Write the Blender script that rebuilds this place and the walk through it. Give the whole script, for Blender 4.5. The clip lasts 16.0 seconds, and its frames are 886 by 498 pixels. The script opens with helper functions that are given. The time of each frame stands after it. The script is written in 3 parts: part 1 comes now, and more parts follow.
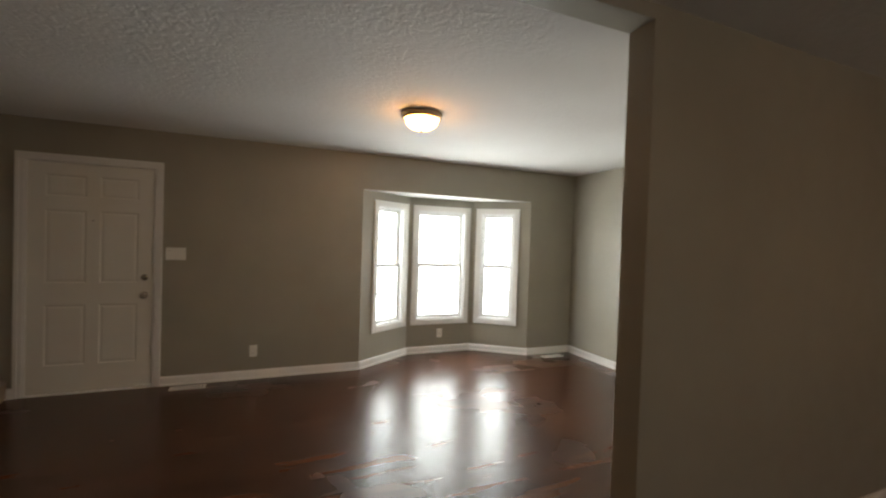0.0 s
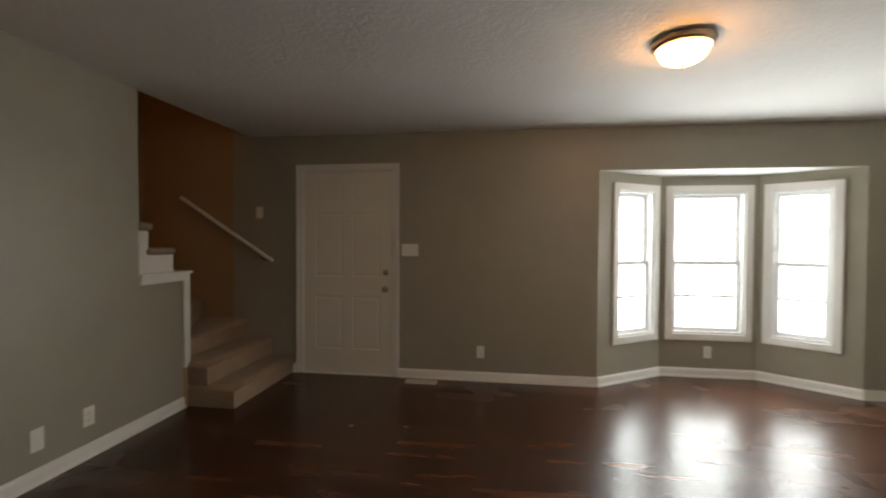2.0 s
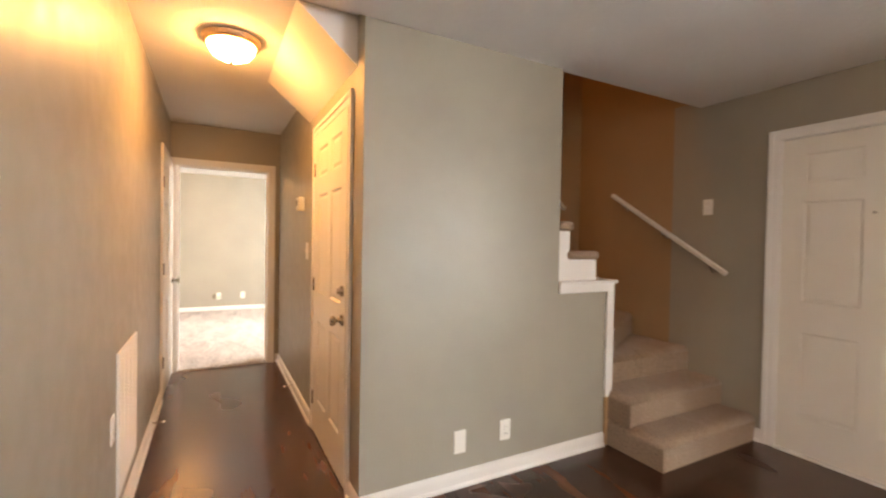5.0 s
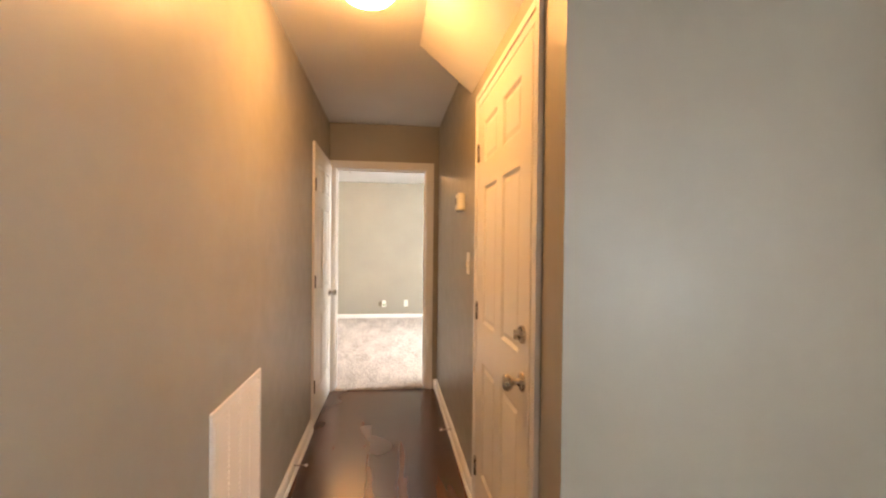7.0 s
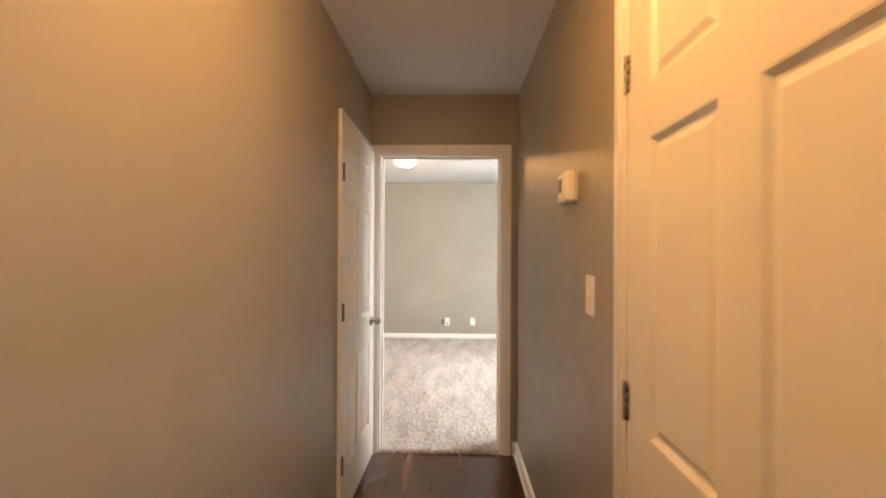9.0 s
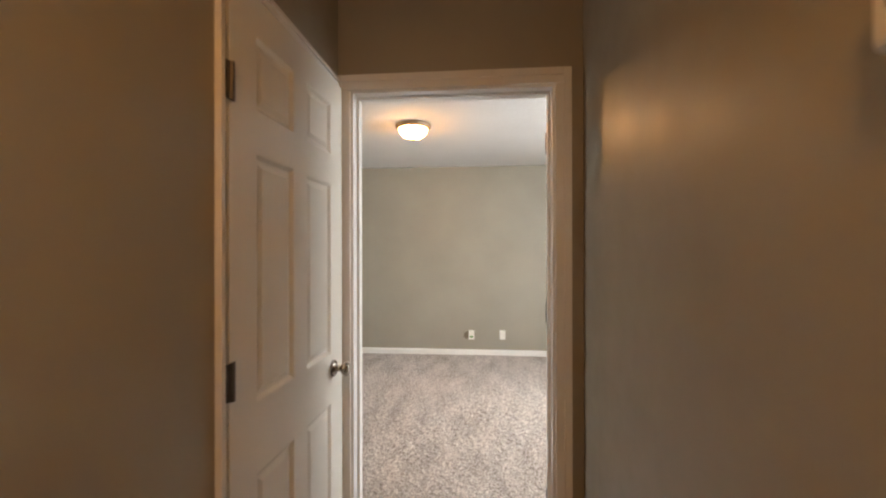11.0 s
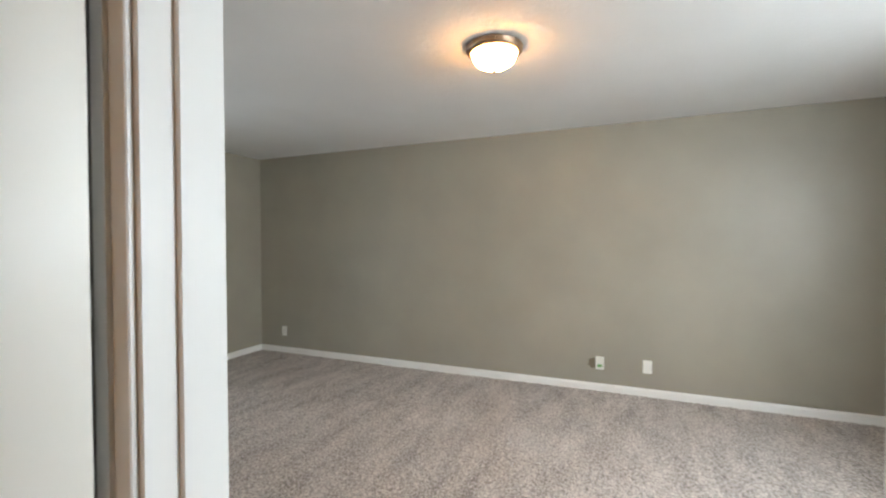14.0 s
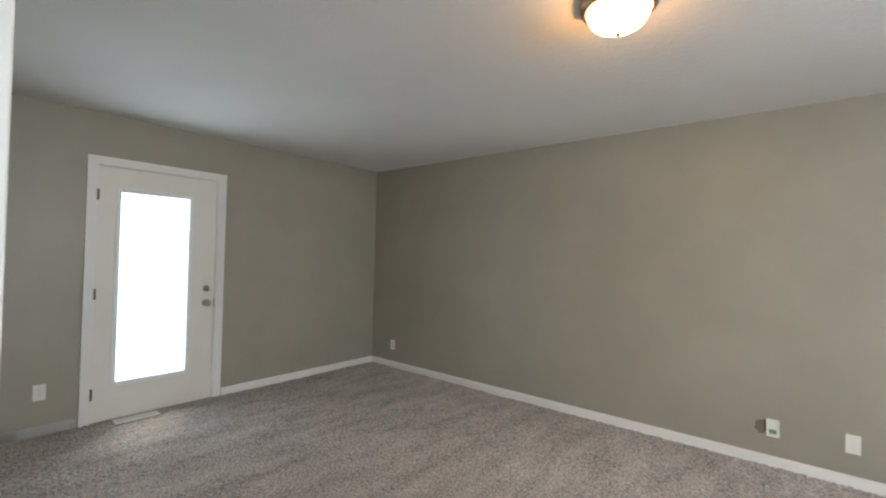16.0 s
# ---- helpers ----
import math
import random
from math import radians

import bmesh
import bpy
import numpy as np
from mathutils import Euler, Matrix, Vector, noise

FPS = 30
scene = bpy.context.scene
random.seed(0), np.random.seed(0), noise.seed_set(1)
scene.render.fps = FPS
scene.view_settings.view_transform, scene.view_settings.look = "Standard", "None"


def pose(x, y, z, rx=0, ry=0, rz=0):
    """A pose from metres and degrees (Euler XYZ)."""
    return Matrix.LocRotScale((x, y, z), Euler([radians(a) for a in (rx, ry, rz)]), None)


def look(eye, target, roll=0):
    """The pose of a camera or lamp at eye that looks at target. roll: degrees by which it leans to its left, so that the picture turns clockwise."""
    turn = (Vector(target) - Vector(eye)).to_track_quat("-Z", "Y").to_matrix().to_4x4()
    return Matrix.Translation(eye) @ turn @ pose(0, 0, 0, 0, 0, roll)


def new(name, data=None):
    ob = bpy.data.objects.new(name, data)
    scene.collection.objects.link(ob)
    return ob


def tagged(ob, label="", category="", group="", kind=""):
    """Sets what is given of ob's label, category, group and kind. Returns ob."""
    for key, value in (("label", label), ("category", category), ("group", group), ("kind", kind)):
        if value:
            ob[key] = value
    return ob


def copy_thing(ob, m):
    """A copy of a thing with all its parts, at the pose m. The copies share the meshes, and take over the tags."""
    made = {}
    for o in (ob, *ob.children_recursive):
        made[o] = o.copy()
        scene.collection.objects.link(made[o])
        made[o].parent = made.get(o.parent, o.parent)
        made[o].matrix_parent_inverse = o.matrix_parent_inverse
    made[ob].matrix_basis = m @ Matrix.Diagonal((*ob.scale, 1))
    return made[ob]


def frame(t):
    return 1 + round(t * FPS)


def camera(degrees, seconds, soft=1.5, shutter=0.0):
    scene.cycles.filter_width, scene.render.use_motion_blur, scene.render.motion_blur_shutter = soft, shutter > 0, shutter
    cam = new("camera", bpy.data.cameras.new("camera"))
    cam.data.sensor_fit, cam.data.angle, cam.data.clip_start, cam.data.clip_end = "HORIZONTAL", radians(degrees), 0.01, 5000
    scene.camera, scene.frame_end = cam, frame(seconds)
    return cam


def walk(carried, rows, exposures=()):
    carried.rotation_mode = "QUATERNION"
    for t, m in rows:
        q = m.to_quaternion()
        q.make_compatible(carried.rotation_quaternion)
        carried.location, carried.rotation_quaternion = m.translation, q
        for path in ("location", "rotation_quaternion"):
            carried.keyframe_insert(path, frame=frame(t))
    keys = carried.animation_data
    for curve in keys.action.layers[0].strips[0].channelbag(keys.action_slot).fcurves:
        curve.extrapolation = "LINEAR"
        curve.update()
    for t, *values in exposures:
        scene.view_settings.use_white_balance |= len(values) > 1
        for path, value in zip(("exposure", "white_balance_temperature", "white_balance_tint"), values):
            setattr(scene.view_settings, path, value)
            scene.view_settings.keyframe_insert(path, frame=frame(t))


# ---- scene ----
cam = camera(91.5, 16.0, soft=2.1, shutter=0.4)
PATH = [
    (0, (0.516, 0.276, 1.463), (1.292, 2.119, 1.423), 1.9),
    (0.5, (0.592, 0.417, 1.471), (1.128, 2.343, 1.426), 1.7),
    (1, (0.654, 0.571, 1.435), (0.934, 2.551, 1.387), 0.4),
    (1.5, (0.644, 0.731, 1.359), (0.677, 2.73, 1.327), -0.1),
    (2, (0.664, 0.889, 1.35), (0.392, 2.87, 1.309), 0.3),
    (2.5, (0.637, 1.05, 1.321), (0.055, 2.963, 1.29), 1.1),
    (3, (0.602, 1.204, 1.333), (-0.296, 2.991, 1.298), 1.1),
    (3.5, (0.589, 1.388, 1.337), (-0.612, 2.987, 1.314), 0.5),
    (4, (0.48, 1.518, 1.33), (-0.95, 2.917, 1.313), 0.8),
    (4.5, (0.325, 1.624, 1.332), (-1.299, 2.791, 1.294), 1.2),
    (5, (0.147, 1.718, 1.33), (-1.618, 2.657, 1.294), 1.0),
    (7.5, (-1.043, 1.918, 1.347), (-3.039, 2.056, 1.334), 0.4),
    (8, (-1.311, 1.936, 1.348), (-3.31, 1.995, 1.346), -0.0),
    (8.5, (-1.569, 1.928, 1.369), (-3.569, 1.935, 1.374), -0.3),
    (9, (-1.846, 1.92, 1.375), (-3.845, 1.864, 1.385), 0.3),
    (11.5, (-3.321, 1.956, 1.375), (-5.311, 1.75, 1.386), -0.1),
    (12, (-3.603, 1.973, 1.401), (-5.587, 1.72, 1.427), 0.4),
    (12.5, (-3.861, 1.995, 1.421), (-5.829, 1.638, 1.445), 1.1),
    (13, (-4.072, 1.995, 1.408), (-6.015, 1.521, 1.423), 0.8),
    (13.5, (-4.233, 2.016, 1.383), (-6.137, 1.402, 1.382), 0.2),
    (14, (-4.408, 2.007, 1.392), (-6.252, 1.233, 1.357), -0.2),
    (14.5, (-4.564, 1.992, 1.389), (-6.335, 1.063, 1.351), -0.0),
    (15, (-4.695, 1.976, 1.395), (-6.385, 0.906, 1.382), 0.8),
    (15.5, (-4.799, 1.956, 1.389), (-6.404, 0.764, 1.408), 1.5),
    (16, (-4.885, 1.942, 1.382), (-6.424, 0.665, 1.415), 1.4),
]
walk(cam, [(t, look(eye, target, roll)) for t, eye, target, roll in PATH],
     exposures=[(0, -0.85, 8500, 13), (2.2, -0.88, 8400, 13), (3.2, 0.33, 8500, 17), (4.5, 1.03, 8300, 18), (5.2, 1.08, 8100, 18), (7.5, 0.75, 7500, 15), (9.0, 0.55, 7200, 14),
                (11.5, -0.15, 7300, 14), (12.5, -0.2, 7000, 12), (13.5, -0.1, 6600, 9), (14.5, -0.18, 6600, 9), (16.0, -0.4, 6600, 9)])

# ---------- world and large lights ----------
world = bpy.data.worlds.new("sky")
scene.world = world
world.use_nodes = True
wn = world.node_tree.nodes
sky = wn.new("ShaderNodeTexSky")
sky.sky_type, sky.sun_disc = "NISHITA", False
sky.sun_elevation, sky.sun_rotation = radians(48), radians(200)
world.node_tree.links.new(sky.outputs[0], wn["Background"].inputs[0])
wn["Background"].inputs[1].default_value = 0.12
sun = new("sun", bpy.data.lights.new("sun", "SUN"))
sun.data.energy, sun.data.angle, sun.data.color = 0.9, radians(12), (1, .95, .88)
sun.matrix_basis = look((0, 0, 10), (1.5, 4.5, 0))

LAMP_GLOW = 66.0
LAMP_COLOR = (1.0, .50, .165)
BAY_POWER, DOOR_POWER, BED_POWER, SIDE_FILL_POWER, KITCHEN_FILL_POWER = 76.0, 44.0, 172.0, 8.0, 19.0


def sky_panel(name, at, to, w, h, power, color=(.74, .87, 1.0)):
    d = bpy.data.lights.new(name, "AREA")
    d.shape, d.size, d.size_y, d.energy, d.color = "RECTANGLE", w, h, power, color
    ob = new(name, d)
    ob.matrix_basis = look(at, to)
    return ob


# ---------- plan ----------
FW = 5.02          # front wall, inner face
RW = 4.42          # living room's side wall
SX = -1.853        # stair wall face
HR, HL = 2.345, 1.345   # hall walls
HE = -4.785        # hall end wall
BX, BY, BR = -8.59, -2.27, 3.95  # bedroom
CH = 2.44
CL = 2.39          # living room ceiling
UP = 5.0
RISE = .183

# ---------- materials ----------


def nt(name):
    m = bpy.data.materials.new(name)
    m.use_nodes = True
    return m, m.node_tree.nodes, m.node_tree.links, m.node_tree.nodes["Principled BSDF"]


def ramp(n, pts):
    r = n.new("ShaderNodeValToRGB")
    while len(r.color_ramp.elements) < len(pts):
        r.color_ramp.elements.new(.5)
    for e, (p, c) in zip(r.color_ramp.elements, pts):
        e.position, e.color = p, (*c, 1)
    return r


def noise_tex(n, l, vec, scale, detail=3.0, rough=.5):
    t = n.new("ShaderNodeTexNoise")
    t.inputs["Scale"].default_value, t.inputs["Detail"].default_value = scale, detail
    t.inputs["Roughness"].default_value = rough
    l.new(vec, t.inputs["Vector"])
    return t


def coords(n, which="Object"):
    return n.new("ShaderNodeTexCoord").outputs[which]


def add_bump(n, l, bsdf, height, strength, distance):
    b = n.new("ShaderNodeBump")
    b.inputs["Strength"].default_value, b.inputs["Distance"].default_value = strength, distance
    l.new(height, b.inputs["Height"])
    l.new(b.outputs[0], bsdf.inputs["Normal"])
    return b


def paint(name, col, rough, vary=.06, bump_scale=150, bump=.05):
    """Rolled wall or brushed trim paint: faint blotches, roller stipple."""
    m, n, l, b = nt(name)
    v = coords(n)
    big = noise_tex(n, l, v, 1.7, 4)
    lo, hi = [c * (1 - vary) for c in col], [min(1, c * (1 + vary)) for c in col]
    r = ramp(n, [(.3, lo), (.7, hi)])
    l.new(big.outputs[0], r.inputs[0])
    l.new(r.outputs[0], b.inputs["Base Color"])
    mid = noise_tex(n, l, v, 9, 5)
    rr = ramp(n, [(.3, [rough - .06] * 3), (.7, [rough + .07] * 3)])
    l.new(mid.outputs[0], rr.inputs[0])
    l.new(rr.outputs[0], b.inputs["Roughness"])
    fine = noise_tex(n, l, v, bump_scale, 3)
    add_bump(n, l, b, fine.outputs[0], bump, .002)
    return m


def metal(name, col, rough):
    m, n, l, b = nt(name)
    b.inputs["Metallic"].default_value = 1
    v = coords(n)
    t = noise_tex(n, l, v, 60, 3)
    r = ramp(n, [(.3, [rough * .8] * 3), (.7, [rough * 1.3] * 3)])
    l.new(t.outputs[0], r.inputs[0])
    l.new(r.outputs[0], b.inputs["Roughness"])
    b.inputs["Base Color"].default_value = (*col, 1)
    return m


def textured_ceiling(name, relief):
    """White ceiling with a knocked-down plaster texture."""
    m, n, l, b = nt(name)
    v = coords(n)
    big = noise_tex(n, l, v, .9, 3)
    r = ramp(n, [(.3, (.72, .71, .69)), (.7, (.80, .795, .78))])
    l.new(big.outputs[0], r.inputs[0])
    l.new(r.outputs[0], b.inputs["Base Color"])
    b.inputs["Roughness"].default_value = .8
    t = noise_tex(n, l, v, 26, 4, .55)
    t.inputs["Distortion"].default_value = .6
    k = ramp(n, [(.42, (0, 0, 0)), (.58, (1, 1, 1))])
    l.new(t.outputs[0], k.inputs[0])
    add_bump(n, l, b, k.outputs[0], relief, .006)
    return m


def dark_wood():
    m, n, l, b = nt("dark_walnut_laminate")
    v = n.new("ShaderNodeNewGeometry").outputs["Position"]
    info = n.new("ShaderNodeObjectInfo")
    off = n.new("ShaderNodeVectorMath")
    off.operation = "MULTIPLY_ADD"
    off.inputs[1].default_value, off.inputs[2].default_value = (.5, .04, 0), (0, 0, 0)
    l.new(info.outputs["Random"], off.inputs[0])
    mv = n.new("ShaderNodeVectorMath")
    l.new(v, mv.inputs[0])
    l.new(off.outputs[0], mv.inputs[1])
    st = n.new("ShaderNodeMapping")
    st.inputs["Scale"].default_value = (.9, 5.5, 1)
    l.new(mv.outputs[0], st.inputs[0])
    g = noise_tex(n, l, st.outputs[0], 1.6, 4, .5)
    g.inputs["Distortion"].default_value = .15
    r = ramp(n, [(.28, (.022, .009, .0055)), (.5, (.056, .0205, .0112)), (.74, (.120, .046, .023))])
    l.new(g.outputs[0], r.inputs[0])
    hs = n.new("ShaderNodeHueSaturation")
    val = n.new("ShaderNodeMapRange")
    val.inputs["To Min"].default_value, val.inputs["To Max"].default_value = .95, 1.06
    l.new(info.outputs["Random"], val.inputs[0])
    l.new(val.outputs[0], hs.inputs["Value"])
    l.new(r.outputs[0], hs.inputs["Color"])
    l.new(hs.outputs[0], b.inputs["Base Color"])
    sm = noise_tex(n, l, mv.outputs[0], 1.2, 2)
    rr = ramp(n, [(.3, [.25] * 3), (.7, [.28] * 3)])
    l.new(sm.outputs[0], rr.inputs[0])
    l.new(rr.outputs[0], b.inputs["Roughness"])
    b.inputs["Specular IOR Level"].default_value = .62
    return m


def carpet_mat(name, dark, light, scale):
    m, n, l, b = nt(name)
    v = coords(n)
    t = noise_tex(n, l, v, scale, 4, .65)
    mp = n.new("ShaderNodeMapping")
    mp.inputs["Scale"].default_value, mp.inputs["Rotation"].default_value = (1, 3.5, 1), (0, 0, .6)
    l.new(v, mp.inputs[0])
    big = noise_tex(n, l, mp.outputs[0], 2.0, 4)
    mx = n.new("ShaderNodeMath")
    mx.operation = "MULTIPLY_ADD"
    mx.inputs[1].default_value = .28
    l.new(big.outputs[0], mx.inputs[0])
    l.new(t.outputs[0], mx.inputs[2])
    r = ramp(n, [(.475, dark), (.64, [(a + c) / 2 for a, c in zip(dark, light)]), (.81, light)])
    l.new(mx.outputs[0], r.inputs[0])
    l.new(r.outputs[0], b.inputs["Base Color"])
    b.inputs["Roughness"].default_value = .95
    b.inputs["Specular IOR Level"].default_value = .1
    b.inputs["Sheen Weight"].default_value = .2
    add_bump(n, l, b, t.outputs[0], .8, .01)
    return m


GREIGE = paint("greige_wall_paint", (.333, .308, .250), .42)
# stairwell walls take a tan base colour instead of greige
TAN = paint("tan_stairwell_wall", (.38, .25, .135), .5)
WHITE = paint("white_trim_paint", (.80, .79, .76), .36, .03, 60, .06)
DOORP = paint("white_door_paint", (.79, .765, .695), .36, .03, 45, .10)
PLASTIC = paint("white_plastic", (.82, .81, .77), .3, .02, 40, .02)
VINYL = paint("white_vinyl", (.85, .86, .86), .3, .02, 40, .02)
CEIL = textured_ceiling("textured_ceiling", .24)
CEIL_BED = textured_ceiling("lightly_textured_ceiling", .16)
CEIL_HALL = textured_ceiling("smooth_ceiling", .06)
WOOD = dark_wood()
CARPET = carpet_mat("grey_brown_carpet", (.15, .125, .108), (.70, .635, .575), 75)
STAIRC = carpet_mat("beige_stair_carpet", (.25, .175, .122), (.39, .285, .205), 70)
BAREWOOD = paint("bare_pine", (.45, .29, .15), .6, .15, 50, .1)
NICKEL = metal("satin_nickel", (.46, .42, .37), .26)
BRONZE = metal("brushed_bronze", (.42, .31, .22), .32)
DARKMETAL = metal("dark_hinge_steel", (.16, .14, .12), .4)
# rubber strips, and the shade inside grille, vents and outlet slots
BLACK = paint("black_rubber_and_shade", (.02, .02, .02), .6, .1, 40, .05)
GREEN = paint("green_circuit_plastic", (.12, .30, .10), .5, .1, 40, .05)
SOIL = paint("lawn", (.07, .11, .035), .9, .35, 12, .6)
SCUFF = paint("scuffed_brown_paint", (.16, .13, .09), .7, .2, 60, .2)
SUBF = paint("grey_subfloor", (.25, .24, .22), .8)


def glass_mat():
    m, n, l, b = nt("window_glass")
    b.inputs["Base Color"].default_value = (.97, .99, .98, 1)
    b.inputs["Roughness"].default_value = .02
    b.inputs["Transmission Weight"].default_value = 1
    b.inputs["IOR"].default_value = 1.02
    return m


def glow_mat():
    m, n, l, b = nt("frosted_lit_glass")
    b.inputs["Base Color"].default_value = (.9, .85, .75, 1)
    b.inputs["Roughness"].default_value = .35
    b.inputs["Emission Color"].default_value = (*LAMP_COLOR, 1)
    b.inputs["Emission Strength"].default_value = LAMP_GLOW
    return m


GLASS, GLOW = glass_mat(), glow_mat()

# ---------- mesh helpers ----------


def part(name, bm, material, parent=None, label=""):
    me = bpy.data.meshes.new(name)
    bmesh.ops.recalc_face_normals(bm, faces=bm.faces)
    bm.to_mesh(me)
    bm.free()
    me.materials.append(material)
    ob = new(name, me)
    if parent is not None:
        ob.parent = parent
    return tagged(ob, label=label)


def thing(name, label, category, at=(0, 0, 0), rz=0, group="", kind=""):
    ob = new(name)
    ob.empty_display_size = .1
    ob.matrix_basis = pose(*at, 0, 0, rz)
    return tagged(ob, label, category, group, kind)


def bx(bm, x0, x1, y0, y1, z0, z1):
    return bmesh.ops.create_cube(bm, size=1, matrix=Matrix.Translation(((x0 + x1) / 2, (y0 + y1) / 2, (z0 + z1) / 2))
                                 @ Matrix.Diagonal((x1 - x0, y1 - y0, z1 - z0, 1)))["verts"]


def boxes(*rows, bevel=0.0, seg=2):
    bm = bmesh.new()
    for r in rows:
        vs = bx(bm, *r)
    if bevel:
        bmesh.ops.bevel(bm, geom=list(bm.edges), offset=bevel, segments=seg, affect="EDGES", profile=.5)
    return bm


def smooth(ob):
    for p in ob.data.polygons:
        p.use_smooth = True
    return ob


def lathe(profile, seg=40, axis="z"):
    """Surface of revolution of (radius, height) pairs."""
    bm = bmesh.new()
    rings = []
    for r, h in profile:
        if r < 1e-5:
            rings.append([bm.verts.new((0, 0, h))])
        else:
            rings.append([bm.verts.new((r * math.cos(2 * math.pi * i / seg), r * math.sin(2 * math.pi * i / seg), h)) for i in range(seg)])
    for a, b in zip(rings, rings[1:]):
        for i in range(seg):
            j = (i + 1) % seg
            if len(a) == 1 and len(b) > 1:
                bm.faces.new((a[0], b[i], b[j]))
            elif len(b) == 1 and len(a) > 1:
                bm.faces.new((a[i], a[j], b[0]))
            elif len(a) > 1:
                bm.faces.new((a[i], a[j], b[j], b[i]))
    if axis == "y":
        bmesh.ops.transform(bm, matrix=Matrix.Rotation(radians(90), 4, "X"), verts=bm.verts)   # height runs along -y
    return bm


def prism(poly, h0, h1, plane="xy"):
    """Polygon in a plane, extruded along the third axis."""
    bm = bmesh.new()

    def at(p, h):
        return (p[0], p[1], h) if plane == "xy" else ((h, p[0], p[1]) if plane == "yz" else (p[0], h, p[1]))
    a = [bm.verts.new(at(p, h0)) for p in poly]
    b = [bm.verts.new(at(p, h1)) for p in poly]
    bm.faces.new(a)
    bm.faces.new(list(reversed(b)))
    for i in range(len(poly)):
        j = (i + 1) % len(poly)
        bm.faces.new((a[i], a[j], b[j], b[i]))
    return bm


def wall(name, p, q, thick, z0, z1, material, holes=()):
    """Wall whose visible face runs from p to q; thick is measured to the left of that way. Holes: (from, to, low, high) along it."""
    length = math.dist(p, q)
    bm = bmesh.new()
    ss = sorted({0, length, *[h[0] for h in holes], *[h[1] for h in holes]})
    for a, b in zip(ss, ss[1:]):
        cut = sorted((h[2], h[3]) for h in holes if h[0] <= a + 1e-6 and h[1] >= b - 1e-6)
        low = z0
        for c, d in cut:
            if c > low + 1e-6:
                bx(bm, a, b, 0, thick, low, c)
            low = d
        if low < z1:
            bx(bm, a, b, 0, thick, low, z1)
    ob = part(name, bm, material)
    ob.matrix_basis = pose(p[0], p[1], 0, 0, 0, math.degrees(math.atan2(q[1] - p[1], q[0] - p[0])))
    return tagged(ob, kind="structure")


def slab(name, x0, x1, y0, y1, z0, z1, material):
    return tagged(part(name, boxes((x0, x1, y0, y1, z0, z1)), material), kind="structure")


def baseboard(p, q, h=.088):
    """Skirting with an eased top and a shoe strip; runs from p to q, the room is on its right."""
    length = math.dist(p, q)
    prof = [(0, 0), (-.024, 0), (-.024, .008), (-.020, .017), (-.014, .021), (-.014, h - .022), (-.011, h - .012), (-.006, h - .003), (0, h)]
    bm = prism(prof, 0, length, "yz")
    ob = part("baseboard", bm, WHITE)
    ob.matrix_basis = pose(p[0], p[1], 0, 0, 0, math.degrees(math.atan2(q[1] - p[1], q[0] - p[0])))
    return tagged(ob, kind="structure")


# ---------- structure: floors ----------
floor = slab("floor", HE - .02, RW + .15, -2.6, 5.55, -.14, -.014, SUBF)
floor_kitchen = slab("floor_kitchen", -1.07, RW, -2.5, 1.20, -.014, 0, WOOD)

# ---------- structure: walls ----------
wall("wall_front", (-2.09, FW), (1.54, FW), .15, 0, CH, GREIGE, [(.745, 1.70, 0, 2.05)])
wall("wall_front_stair", (-3.10, FW), (-2.09, FW), .15, 0, UP, TAN)
wall("wall_front_upper", (-2.09, FW), (-1.89, FW), .15, CH, UP, TAN)
wall("wall_front_bay_head", (1.54, FW), (3.74, FW), .15, 2.0, CH, GREIGE)
wall("wall_front_side", (3.74, FW), (RW, FW), .15, 0, CH, GREIGE)
wall("wall_side", (RW, FW + .15), (RW, -2.6), .15, 0, CH, GREIGE, [(1.82, 3.02, .9, 2.0)])
slab("wall_opening", 1.95, RW, 1.565, 1.70, 0, CH, GREIGE)
slab("beam_opening", -1.07, 1.95, 1.565, 1.70, 2.375, CH, GREIGE)
slab("beam_return", -1.07, -.95, HL, 1.565, 2.375, CH, GREIGE)
wall("wall_kitchen_back", (RW, -2.5), (-1.07, -2.5), .12, 0, CH, GREIGE, [(1.2, 2.6, .9, 2.0)])
slab("wall_kitchen_side", -1.07, -.95, -2.5, HL - .12, 0, CH, GREIGE)
slab("wall_stair", SX - .115, SX - .0005, HR, 3.59, 0, CH, GREIGE)
slab("wall_stair_half", SX - .10, SX, 3.59, 4.01, 0, 1.03, GREIGE)
slab("wall_stair_back", -3.2, -3.10, 2.46, FW + .15, 0, UP, TAN)
slab("wall_stair_upper", SX - .115, SX, 0.6, FW, CH + .12, UP, TAN)
slab("wall_stair_upper_back", -3.2, -3.10, .6, 2.46, CH + .12, UP, TAN)
slab("wall_stair_upper_end", -3.2, SX, .5, .6, CH + .12, UP, TAN)
slab("ceiling_upper", -3.2, SX, .5, FW + .15, UP, UP + .1, CEIL)
slab("floor_upper", -3.1, SX - .115, .6, 2.17, CH + .12, 2.745, STAIRC)
wall("wall_hall_side", (HE, HR), (SX - .115, HR), .115, 0, CH, GREIGE, [(1.873, 2.713, 0, 2.05)])
wall("wall_hall_other", (-.95, HL), (HE, HL), .12, 0, CH, GREIGE, [(3.02, 3.832, 0, 2.055)])
wall("wall_hall_end", (HE, -2.27), (HE, BR), .13, 0, CH, GREIGE, [(3.662, 4.512, 0, 2.043)])
wall("wall_bed_far", (BX, BY - .15), (BX, BR + .15), .15, 0, CH, GREIGE)
